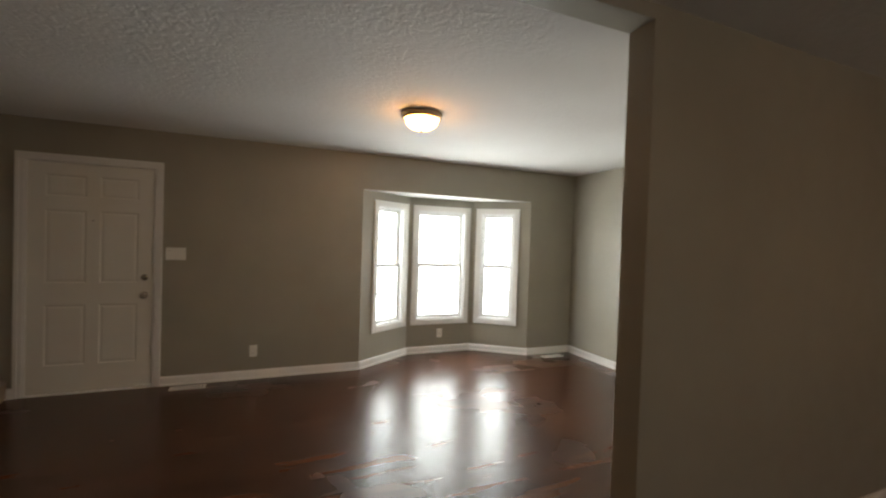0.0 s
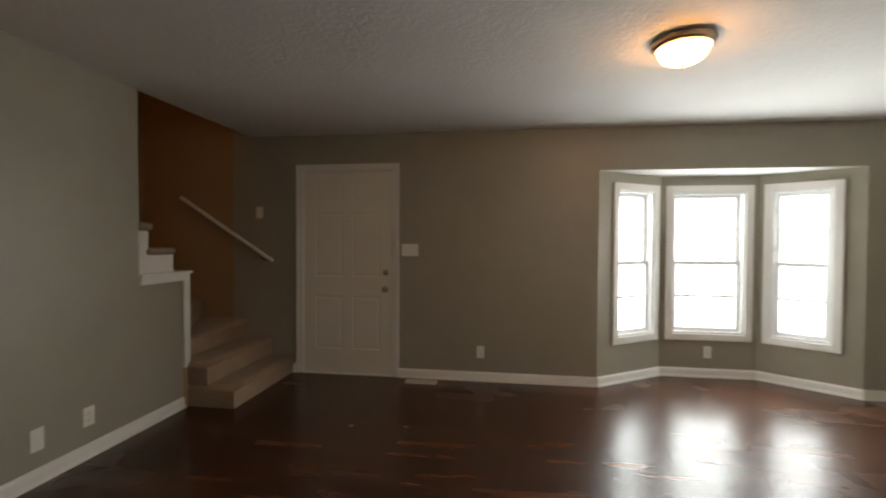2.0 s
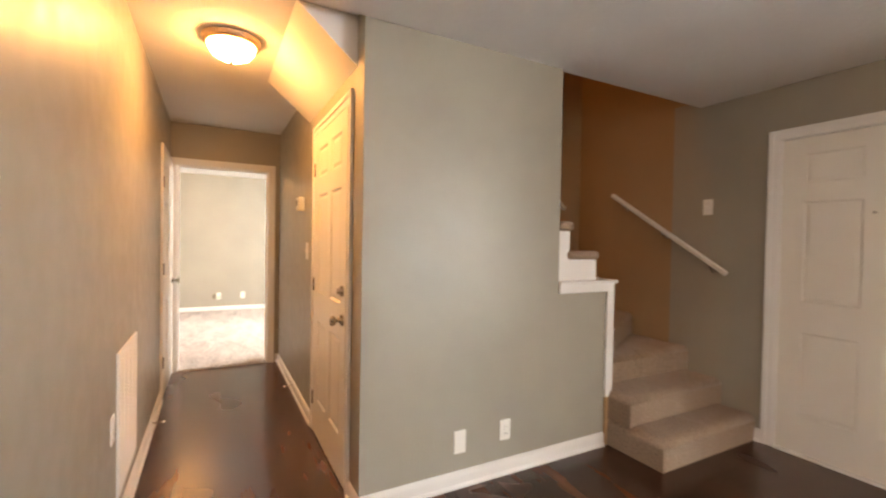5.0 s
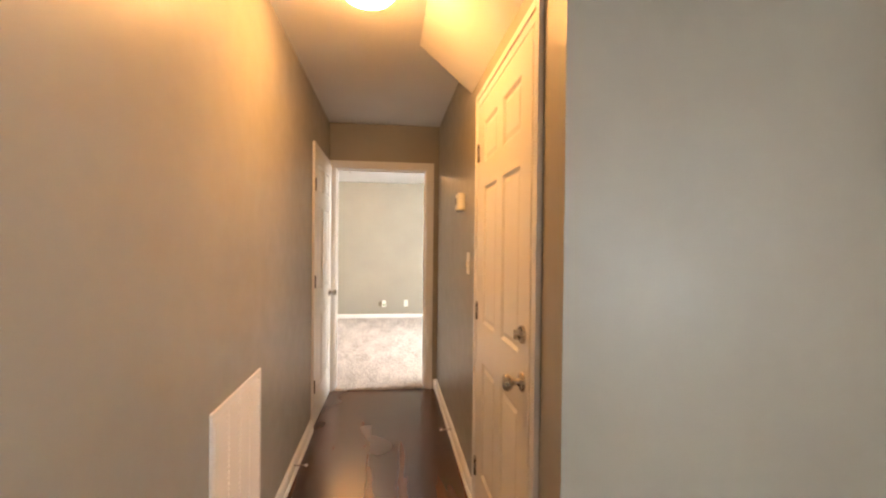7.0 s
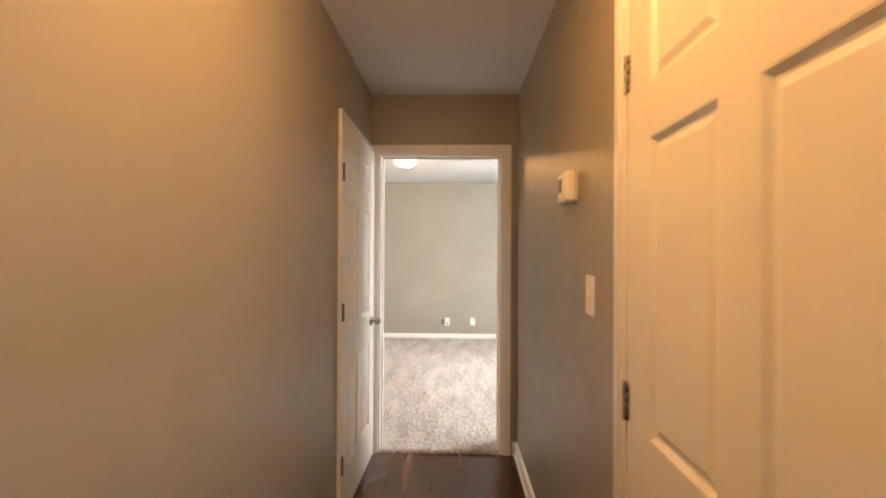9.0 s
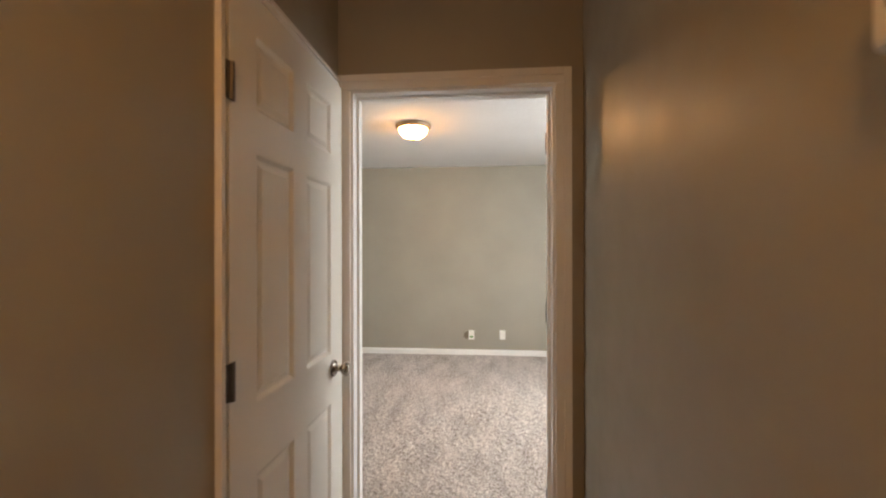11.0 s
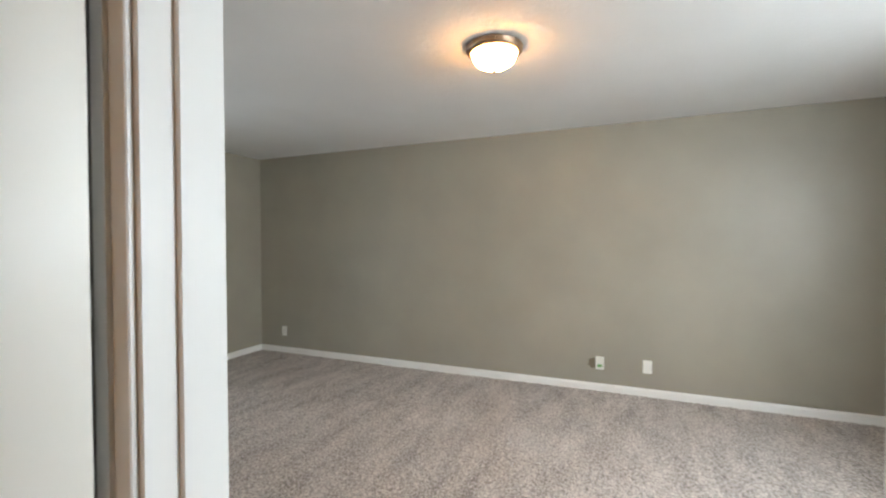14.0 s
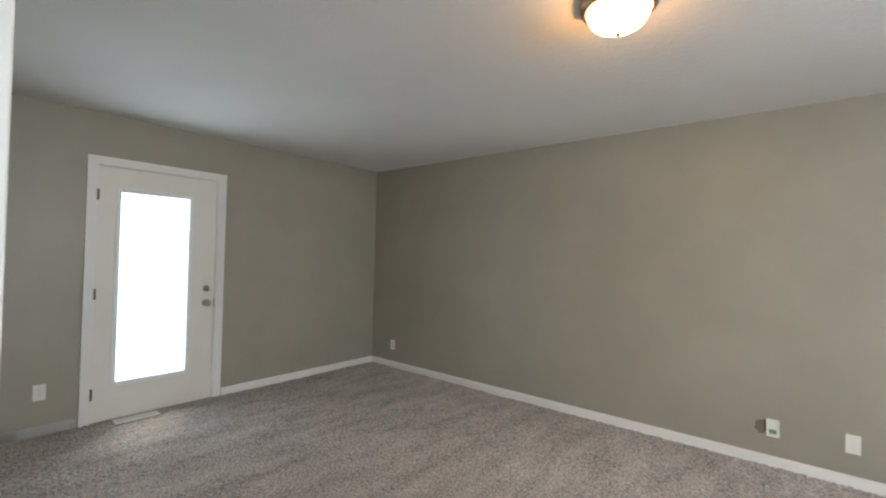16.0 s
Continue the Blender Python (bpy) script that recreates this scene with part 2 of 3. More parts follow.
wall("wall_bed_door", (HE, BY), (BX, BY), .15, 0, CH, GREIGE, [(.942, 1.87, 0, 2.05)])
wall("wall_bed_window", (BX, BR), (HE, BR), .15, 0, CH, GREIGE, [(1.7, 3.2, .85, 2.0)])
slab("wall_closet_back", -4.6, -1.0, .62, .70, 0, CH, GREIGE)
slab("wall_closet_under_stair", -3.2, SX - .115, 3.55, 3.62, 0, 1.2, GREIGE)

# ---------- structure: ceilings ----------
slab("ceiling_living", SX, RW + .15, 1.699, FW + .15, CL, CH + .12, CEIL)
slab("ceiling_kitchen", SX, RW + .15, -2.6, 1.699, CH, CH + .12, CEIL)
slab("ceiling_hall", HE, SX, .6, 2.05, CH, CH + .12, CEIL_HALL)
slab("ceiling_hall_far", HE, -3.165, 2.05, HR + .115, CH, CH + .12, CEIL_HALL)
slab("ceiling_hall_corner", SX - .115, SX, 2.05, 3.59, CH, CH + .12, CEIL_HALL)
slab("ceiling_well_edge", SX - .03, SX, 3.59, FW, CL, CH + .12, CEIL)
slab("ceiling_bedroom", BX - .15, HE, BY - .15, BR + .15, CH, CH + .12, CEIL_BED)
tagged(part("ceiling_stair_soffit", prism([(HR, 2.19), (2.05, CH + .002), (HR, CH + .002)], -3.165, SX - .115, "yz"), CEIL_HALL), kind="structure")
slab("ceiling_bay", 1.40, 3.84, FW + .004, 5.62, 1.996, 2.12, WHITE)

# ---------- bay ----------
BAY = [(1.54, FW), (2.235, 5.475), (3.135, 5.475), (3.74, FW)]
WZ0, WZ1 = .43, 1.84     # window openings inside their casings
spans = []
for i in range(3):
    p, q = BAY[i], BAY[i + 1]
    L = math.dist(p, q)
    s0, s1 = ((.245, L - .095), (.11, L - .11), (.105, L - .205))[i]
    wall("wall_bay_%d" % (i + 1), p, q, .12, 0, 2.0, GREIGE, [(s0, s1, WZ0, WZ1)])
    spans.append((p, q, s0, s1))


def window_unit(name, p, q, s0, s1, z0, z1, label):
    """Double-hung vinyl window with a picture-frame casing; its base lies on the wall's face."""
    ang = math.degrees(math.atan2(q[1] - p[1], q[0] - p[0]))
    root = thing(name, label, "window", (p[0], p[1], 0), ang, kind="structure")
    root.matrix_basis = pose(p[0], p[1], 0, 0, 0, ang) @ pose((s0 + s1) / 2, 0, z0)
    w, h, c = s1 - s0, z1 - z0, .062
    bm = bmesh.new()
    for r in ((-w / 2 - c, -w / 2 + .004, -.018, 0, -c, h + c), (w / 2 - .004, w / 2 + c, -.018, 0, -c, h + c),
              (-w / 2 + .004, w / 2 - .004, -.018, 0, h - .004, h + c), (-w / 2 + .004, w / 2 - .004, -.018, 0, -c, .004)):
        bx(bm, *r)
    bmesh.ops.bevel(bm, geom=list(bm.edges), offset=.003, segments=1, affect="EDGES")
    part("casing", bm, WHITE, root)
    part("window_frame", boxes((-w / 2, -w / 2 + .022, .0, .115, 0, h), (w / 2 - .022, w / 2, .0, .115, 0, h),
                               (-w / 2 + .022, w / 2 - .022, .0, .115, h - .022, h), (-w / 2 + .022, w / 2 - .022, .0, .115, 0, .022)), VINYL, root)
    m = h * .5
    for nm, y, a, b in (("lower_sash", .045, .022, m + .02), ("upper_sash", .08, m - .02, h - .022)):
        x0, x1, t = -w / 2 + .022, w / 2 - .022, .036
        bm = boxes((x0, x0 + t, y, y + .03, a, b), (x1 - t, x1, y, y + .03, a, b), (x0 + t, x1 - t, y, y + .03, a, a + t), (x0 + t, x1 - t, y, y + .03, b - t, b))
        s = part(nm, bm, VINYL, root)
        mid = (a + b) / 2
        part("muntin", boxes((x0 + t, x1 - t, y + .008, y + .022, mid - .011, mid + .011)), VINYL, s)
        pane = part("pane", boxes((x0 + t, x1 - t, y + .013, y + .017, a + t, b - t)), GLASS, s)
        pane.visible_shadow = False
    return root


for i, (p, q, s0, s1) in enumerate(spans):
    window_unit("window_%d" % (i + 1), p, q, s0, s1, WZ0, WZ1, "white double-hung bay window, bright overcast daylight outside")
window_unit("window_4", (BX, BR), (HE, BR), 1.7, 3.2, .85, 2.0, "white double-hung bedroom window in greige wall")

# unseen kitchen window, added to brighten the kitchen face of wall_opening
window_unit("window_6", (RW, -2.5), (-1.07, -2.5), 1.2, 2.6, .9, 2.0, "added unseen kitchen window, white double-hung, to brighten the kitchen")
# side window out of view, added so the stair wall gets light
window_unit("window_5", (RW, FW + .15), (RW, -2.6), 1.82, 3.02, .9, 2.0, "added unseen side window, white double-hung, to light the stair wall")

# daylight in the openings; the side and kitchen panels are added fill
for i, (p, q, s0, s1) in enumerate(spans):
    d = Vector((q[0] - p[0], q[1] - p[1], 0)).normalized()
    nrm = Vector((-d.y, d.x, 0))
    c = Vector((p[0], p[1], (WZ0 + WZ1) / 2)) + d * (s0 + s1) / 2 + nrm * .17
    sky_panel("daylight", c, c - nrm, s1 - s0 + .1, WZ1 - WZ0 + .1, BAY_POWER * (s1 - s0) / .6, (.71, .85, 1.0))
sky_panel("daylight", (BX + 2.55, BR + .45, 1.72), (BX + 1.55, BR - 1, .95), 1.9, 1.6, BED_POWER, (.82, .91, 1.0))
# added fill for the stair wall, through the unseen side window
sky_panel("daylight", (RW + .22, 2.75, 1.45), (0, 2.75, 1.45), 1.3, 1.15, SIDE_FILL_POWER)
# added fill behind the unseen kitchen window
sky_panel("daylight", (2.52, -2.72, 1.5), (2.52, 0, 1.5), 1.5, 1.2, KITCHEN_FILL_POWER)
sky_panel("daylight", (-6.17, BY - .36, .82), (-6.17, BY + 1, 1.19), 1.1, 2.35, DOOR_POWER)

# ---------- doors ----------


def panel_slab(w, h, t, deep=1.0):
    """Moulded six-panel slab standing on z 0, hinged at x 0, its face in y 0 and its thickness towards y t."""
    sx = [0, .115, w / 2 - .045, w / 2 + .045, w - .115, w]
    k = h / 2.03
    sz = [0, .235 * k, .783 * k, .968 * k, 1.622 * k, 1.732 * k, 1.93 * k, h]
    bm = bmesh.new()
    for y in (0, t):
        g = [[bm.verts.new((x, y, z)) for z in sz] for x in sx]
        pan = []
        for i in range(5):
            for j in range(7):
                f = bm.faces.new((g[i][j], g[i + 1][j], g[i + 1][j + 1], g[i][j + 1]))
                if (y == t):
                    f.normal_flip()
                if i in (1, 3) and j in (1, 3, 5):
                    pan.append(f)
        bm.normal_update()
        bmesh.ops.inset_individual(bm, faces=pan, thickness=.006, depth=-.001 * deep)
        bmesh.ops.inset_individual(bm, faces=pan, thickness=.014, depth=-.009 * deep)
        bmesh.ops.inset_individual(bm, faces=pan, thickness=.010, depth=0)
        bmesh.ops.inset_individual(bm, faces=pan, thickness=.022, depth=.006 * deep)
        if y == 0:
            first = g
    for a, b in ((0, 0), (0, 1), (1, 0), (1, 1)):
        if a == 0:
            i = (0, -1)[b]
            for j in range(7):
                bm.faces.new((first[i][j], first[i][j + 1], g[i][j + 1], g[i][j]))
        else:
            j = (0, -1)[b]
            for i in range(5):
                bm.faces.new((first[i][j], first[i + 1][j], g[i + 1][j], g[i][j]))
    return bm


def knob_at(parent, x, z, y=0.0, metal_=NICKEL, lever=False):
    bm = lathe([(0, 0), (.032, 0), (.032, .005), (.026, .010), (.012, .013), (.011, .032), (.020, .038), (.0275, .048), (.028, .056), (.022, .064), (.012, .067), (0, .067)], 28, "y")
    ob = smooth(part("door_knob", bm, metal_, parent, "satin nickel round knob"))
    ob.matrix_basis = pose(x, y, z)
    return ob


def deadbolt_at(parent, x, z, y=0.0):
    bm = lathe([(0, 0), (.030, 0), (.029, .010), (.022, .015), (0, .016)], 28, "y")
    bx(bm, -.005, .005, -.032, -.014, -.016, .016)
    ob = part("deadbolt", bm, NICKEL, parent, "satin nickel deadbolt")
    ob.matrix_basis = pose(x, y, z)
    return ob


def hinge_at(parent, x, z, y=0.0, mat_=NICKEL):
    bm = lathe([(0, -.045), (.006, -.045), (.006, .045), (0, .045)], 12)
    bx(bm, -.016, .016, .002, .006, -.044, .044)
    ob = part("hinge", bm, mat_, parent)
    ob.matrix_basis = pose(x, y - .004, z)
    return ob


def casing_set(parent, x0, x1, top, c=.062, sides=(True, True), y=0.0, reach=.018):
    """Door casing of stepped profile round an opening from x0 to x1; legs and head are parts."""
    for on, a, b, inner in ((sides[0], x0 - c, x0, 1), (sides[1], x1, x1 + c, -1)):
        if on:
            bm = boxes((a, b, y - reach * .6, y, 0, top), bevel=.002, seg=1)
            o = (a, a + c * .45) if inner == 1 else (b - c * .45, b)
            v = bx(bm, o[0], o[1], y - reach, y - reach * .6 + .001, 0, top + c)
            part("casing", bm, WHITE, parent)
    bm = boxes((x0 - (c if sides[0] else 0), x1 + (c if sides[1] else 0), y - reach * .6, y, top + .0005, top + c), bevel=.002, seg=1)
    bx(bm, x0 - (c * .5 if sides[0] else 0), x1 + (c * .5 if sides[1] else 0), y - reach, y - reach * .6 + .001, top + c * .55, top + c)
    part("casing", bm, WHITE, parent)


def jamb(parent, x0, x1, top, depth, t=.018, stop=.045):
    part("jamb", boxes((x0, x0 + t, 0, depth, 0, top), (x1 - t, x1, 0, depth, 0, top), (x0 + t, x1 - t, 0, depth, top - t, top)), WHITE, parent)
    part("door_stop", boxes((x0 + t, x0 + t + .011, stop, stop + .034, 0, top - t), (x1 - t - .011, x1 - t, stop, stop + .034, 0, top - t),
                            (x0 + t + .011, x1 - t - .011, stop, stop + .034, top - t - .011, top - t)), WHITE, parent)


# front door: local x runs along +x, local y outwards
d1 = thing("door_1", "closed white six-panel front entry door", "door", (-1.345, FW, 0), 0, kind="structure")
jamb(d1, 0, .955, 2.05, .15, .018, .062)
s = part("slab", panel_slab(.913, 2.012, .044, .45), DOORP, d1)
s.matrix_basis = pose(.021, .012, .016)
knob_at(s, .850, .848), deadbolt_at(s, .850, 1.012)
part("peephole", lathe([(0, 0), (.008, 0), (.007, .004), (0, .004)], 14, "y"), NICKEL, s).matrix_basis = pose(.455, 0, 1.52)
for z in (.22, 1.0, 1.78):
    hinge_at(d1, .02, z, .012, DOORP)
casing_set(d1, .008, .947, 2.036)
part("threshold", boxes((.018, .937, -.02, .15, 0, .012), bevel=.003, seg=1), WHITE, d1, "pale aluminium threshold")
part("sweep", boxes((.022, .933, .02, .05, .0125, .0155)), BLACK, d1)

# under-stair door in the hall
d2 = thing("door_2", "closed white six-panel closet door under the stair", "door", (HE + 1.873, HR, 0), 0, kind="structure")
jamb(d2, 0, .84, 2.05, .115, .018, .05)
s = part("slab", panel_slab(.804, 2.016, .035), DOORP, d2)
s.matrix_basis = pose(.020, -.012, .012)
knob_at(s, .742, .883), deadbolt_at(s, .742, 1.04)
for z in (.24, 1.02, 1.80):
    hinge_at(d2, .019, z, -.012)
casing_set(d2, .008, .832, 2.036)

# closet door on the hall's other wall, local x runs to -x
d3 = thing("door_3", "white six-panel hall door, barely ajar", "door", (-.95 - 3.02, HL, 0), 180, kind="structure")
part("jamb", boxes((0, .012, 0, .12, 0, 2.055), (.805, .811, .09, .12, 0, 2.055), (.012, .805, 0, .12, 2.04, 2.055)), WHITE, d3)
s = part("slab", panel_slab(.758, 2.02, .035), DOORP, d3)
s.matrix_basis = pose(.016, -.012, .012, 0, 0, -1.2)
knob_at(s, .662, .905)
for z in (.30, 1.065, 1.77):
    hinge_at(d3, .018, z, -.014, DARKMETAL)
casing_set(d3, .006, .80, 2.044, c=.03, sides=(True, False))

# bedroom doorway; local x runs along +y, local y into the bedroom
d4 = thing("door_4", "white-cased bedroom doorway, its door swung open inside", "door", (HE, 1.392, 0), 90, kind="structure")
jamb(d4, 0, .85, 2.043, .13, .018, .05)
casing_set(d4, .007, .843, 2.034)
part("strike_plate", boxes((.0175, .0195, .088, .118, .89, .95)), NICKEL, d4)
part("inner_casing", boxes((-.055, .004, .13, .147, 0, 2.03), (.846, .905, .13, .147, 0, 2.03), (-.055, .905, .13, .147, 2.031, 2.09), bevel=.002, seg=1), WHITE, d4)
s = part("slab", panel_slab(.806, 2.006, .035), DOORP, d4)
s.matrix_basis = pose(.880, .158, .026, 0, 0, 8)
knob_at(s, .745, .92)
for z in (.30, 1.10, 1.83):
    part("hinge", boxes((.8295, .8325, .095, .129, z - .044, z + .044), (.824, .833, .129, .142, z - .044, z + .044)), DARKMETAL, d4)

# glazed back door; local x runs to -x, local y outwards
d5 = thing("door_5", "closed white full-lite back door with bright glass", "door", (HE - .942, BY, 0), 180, kind="structure")
jamb(d5, 0, .928, 2.05, .15, .018, .062)
gx0, gx1, gz0, gz1 = .160, .690, .30, 1.845
w5 = .886
part("slab", boxes((.021, gx0, .012, .056, .016, 2.028), (gx1, .907, .012, .056, .016, 2.028), (gx0, gx1, .012, .056, .016, gz0), (gx0, gx1, .012, .056, gz1, 2.028)), DOORP, d5)
part("glazing_frame", boxes((gx0 - .022, gx0 + .012, .002, .066, gz0 - .022, gz1 + .022), (gx1 - .012, gx1 + .022, .002, .066, gz0 - .022, gz1 + .022),
                            (gx0 + .012, gx1 - .012, .002, .066, gz0 - .022, gz0 + .012), (gx0 + .012, gx1 - .012, .002, .066, gz1 - .012, gz1 + .022), bevel=.005), VINYL, d5)
pane = part("pane", boxes((gx0 + .01, gx1 - .01, .030, .036, gz0 + .01, gz1 - .01)), GLASS, d5)
pane.visible_shadow = False
part("blind_slider", boxes((gx1 - .006, gx1 + .012, -.006, .003, 1.56, 1.66), bevel=.002, seg=1), VINYL, d5)
knob_at(d5, .838, .90, .012), deadbolt_at(d5, .838, 1.03, .012)
part("strike_plate", boxes((.9065, .912, .004, .030, .862, .938)), DARKMETAL, d5, "dark steel strike plate")
for z in (.24, 1.02, 1.80):
    hinge_at(d5, .012, z, .006, DARKMETAL)
casing_set(d5, .008, .920, 2.036)
part("threshold", boxes((.018, .910, .0, .15, 0, .010)), BLACK, d5)

# ---------- baseboards ----------
for p, q in [((-1.46, FW), (-1.40, FW)), ((-.335, FW), (1.54, FW)), (BAY[0], BAY[1]), (BAY[1], BAY[2]), (BAY[2], BAY[3]), ((3.74, FW), (RW, FW)),
             ((RW, FW), (RW, 1.70)), ((RW, 1.70), (1.95, 1.70)), ((1.95, 1.70), (1.95, 1.565)), ((1.95, 1.565), (RW, 1.565)),
             ((SX, HR), (SX, 4.002)), ((-2.012, HR), (SX + .014, HR)), ((HE, HR), (-2.982, HR)), ((-.95, HL), (-3.945, HL)), ((HE, 2.31), (HE, HR)),
             ((BX, BY), (BX, BR)), ((HE - .878, BY), (HE - .13, BY)), ((BX, BY), (HE - 1.935, BY)), ((BX, BR), (HE - .13, BR)),
             ((HE - .13, 1.34), (HE - .13, BY)), ((HE - .13, BR), (HE - .13, 2.31))]:
    baseboard(p, q) if p not in (((BX, BY)),) or q == (BX, BR) else baseboard(q, p)

# ---------- stair ----------
stair = thing("staircase", "winding staircase with beige carpet and white stringer", "staircase", (-1.95, 4.12, 0))
inv = Matrix.Translation((1.95, -4.12, 0))


def step(poly, z0, z1, name="carpet_step", bev=.05):
    bm = prism(poly, z0, z1)
    bmesh.ops.recalc_face_normals(bm, faces=bm.faces)
    top = [e for e in bm.edges if all(abs(v.co.z - z1) < 1e-5 for v in e.verts)]
    bmesh.ops.bevel(bm, geom=top, offset=bev, segments=4, affect="EDGES", profile=.5)
    bmesh.ops.transform(bm, matrix=inv, verts=bm.verts)
    ob = part(name, bm, STAIRC, stair)
    for p in ob.data.polygons:
        p.use_smooth = 0 < p.normal.z < .999
    return ob


Y0, Y1, XB = 4.035, FW - .002, -3.098
step([(-1.437, Y0), (-1.437, Y1), (-2.0, Y1), (-2.0, Y0)], 0, RISE)
step([(-1.665, Y0), (-1.665, Y1), (-2.0, Y1), (-2.0, Y0)], RISE - .01, 2 * RISE)
PV = (-1.935, 4.075)
step([PV, (-1.925, Y1), (-2.50, Y1)], 2 * RISE - .19, 3 * RISE)
step([PV, (-2.44, Y1), (XB, Y1), (XB, 4.77)], 3 * RISE - .37, 4 * RISE)
step([PV, (XB, 4.79), (XB, 4.15)], 4 * RISE - .4, 5 * RISE)
for k in range(6, 16):
    yn = 3.95 - .225 * (k - 7)
    step([(XB, yn), (-2.008, yn), (-2.008, max(yn - .25, 2.17)), (XB, max(yn - .25, 2.17))], k * RISE - .19, k * RISE)
bm = prism([(3.92, 1.096), (3.92, 1.228), (3.685, 1.228), (3.685, 1.405), (3.592, 1.405), (3.592, 1.096)], -2.006, SX - .012, "yz")
bmesh.ops.transform(bm, matrix=inv, verts=bm.verts)
part("stringer", bm, WHITE, stair)
for y0, y1, z in ((3.665, 3.942, 7 * RISE), (3.592, 3.718, 8 * RISE)):
    bm = boxes((-2.03, SX + .004, y0, y1, z - .052, z + .002), bevel=.022, seg=3)
    bmesh.ops.transform(bm, matrix=inv, verts=bm.verts)
    part("tread_end", bm, STAIRC, stair)

half = thing("half_wall_trim", "white painted cap and end post on low stair wall", "trim", (SX, 3.59, 0))
part("cap", boxes((-.125, .022, .002, .505, 1.072, 1.094), bevel=.004), WHITE, half)
part("apron", boxes((.0005, .016, .002, .478, 1.02, 1.072), bevel=.002, seg=1), WHITE, half)
part("post_face", boxes((.0005, .016, .412, .478, .32, 1.0195), bevel=.002, seg=1), WHITE, half)
part("post", boxes((-.11, 0, .4205, .478, .32, 1.072)), WHITE, half)
part("post_foot", boxes((-.11, .012, .4205, .478, 0, .32)), BAREWOOD, half, "unpainted wooden foot of the post")

rail = thing("handrail", "white sloping wooden handrail on tan wall", "handrail", (-1.62, FW, 1.13))
a, b = Vector((0, -.065, 0)), Vector((-1.02, -.065, .65))
mid, dv = (a + b) / 2, b - a
bm = boxes((-dv.length / 2, dv.length / 2, -.016, .016, -.018, .018), bevel=.010, seg=3)
part("rail", bm, WHITE, rail).matrix_basis = Matrix.Translation(mid) @ pose(0, 0, 0, 0, math.degrees(math.atan2(dv.z, -dv.x)), 0)
for f in (.12, .5, .88):
    c = a.lerp(b, f)
    bm = boxes((c.x - .006, c.x + .006, -.065, 0, c.z - .05, c.z - .038), (c.x - .006, c.x + .006, -.071, -.059, c.z - .05, c.z - .015), (c.x - .02, c.x + .02, -.005, 0, c.z - .075, c.z - .015))
    part("bracket", bm, NICKEL, rail)

rail = thing("handrail", "short white handrail climbing the brown stairwell wall", "handrail", (-3.10, 4.757, 1.665))
a, b = Vector((.065, 0, 0)), Vector((.065, -2.1, 1.72))
mid, dv = (a + b) / 2, b - a
bm = boxes((-.016, .016, -dv.length / 2, dv.length / 2, -.018, .018), bevel=.010, seg=3)
part("rail", bm, WHITE, rail).matrix_basis = Matrix.Translation(mid) @ pose(0, 0, 0, -math.degrees(math.atan2(dv.z, -dv.y)), 0, 0)
for f in (.1, .5, .9):
    c = a.lerp(b, f)
    bm = boxes((0, .065, c.y - .006, c.y + .006, c.z - .05, c.z - .038), (.059, .071, c.y - .006, c.y + .006, c.z - .05, c.z - .015), (0, .005, c.y - .02, c.y + .02, c.z - .075, c.z - .015))
    part("bracket", bm, NICKEL, rail)

# ---------- ceiling lights ----------
lamp = thing("ceiling_light", "flush ceiling light, lit frosted dome in brushed bronze rim", "ceiling light", (1.584, 3.294, CL), group="dome ceiling lights")
smooth(part("pan", lathe([(0, -.001), (.140, -.001), (.149, -.005), (.153, -.012), (.149, -.018), (.148, -.022), (.150, -.027), (.147, -.034), (.139, -.041), (.131, -.044), (.124, -.043), (.121, -.030), (0, -.030)], 56), BRONZE, lamp))
smooth(part("dome", lathe([(.121, -.036), (.122, -.048), (.114, -.074), (.097, -.096), (.068, -.112), (.035, -.121), (0, -.124)], 48), GLOW, lamp, "lit frosted glass dome"))
smooth(part("finial", lathe([(.009, -.122), (.011, -.127), (.007, -.132), (.009, -.137), (.006, -.143), (0, -.145)], 20), NICKEL, lamp))
copy_thing(lamp, pose(-2.56, 1.80, CH))
copy_thing(lamp, pose(-6.67, 1.36, CH))
copy_thing(lamp, pose(-2.5, 1.35, UP))
# this copy is an added fill lamp, unseen, for the kitchen side of wall_opening
copy_thing(lamp, pose(3.1, -.7, CH))

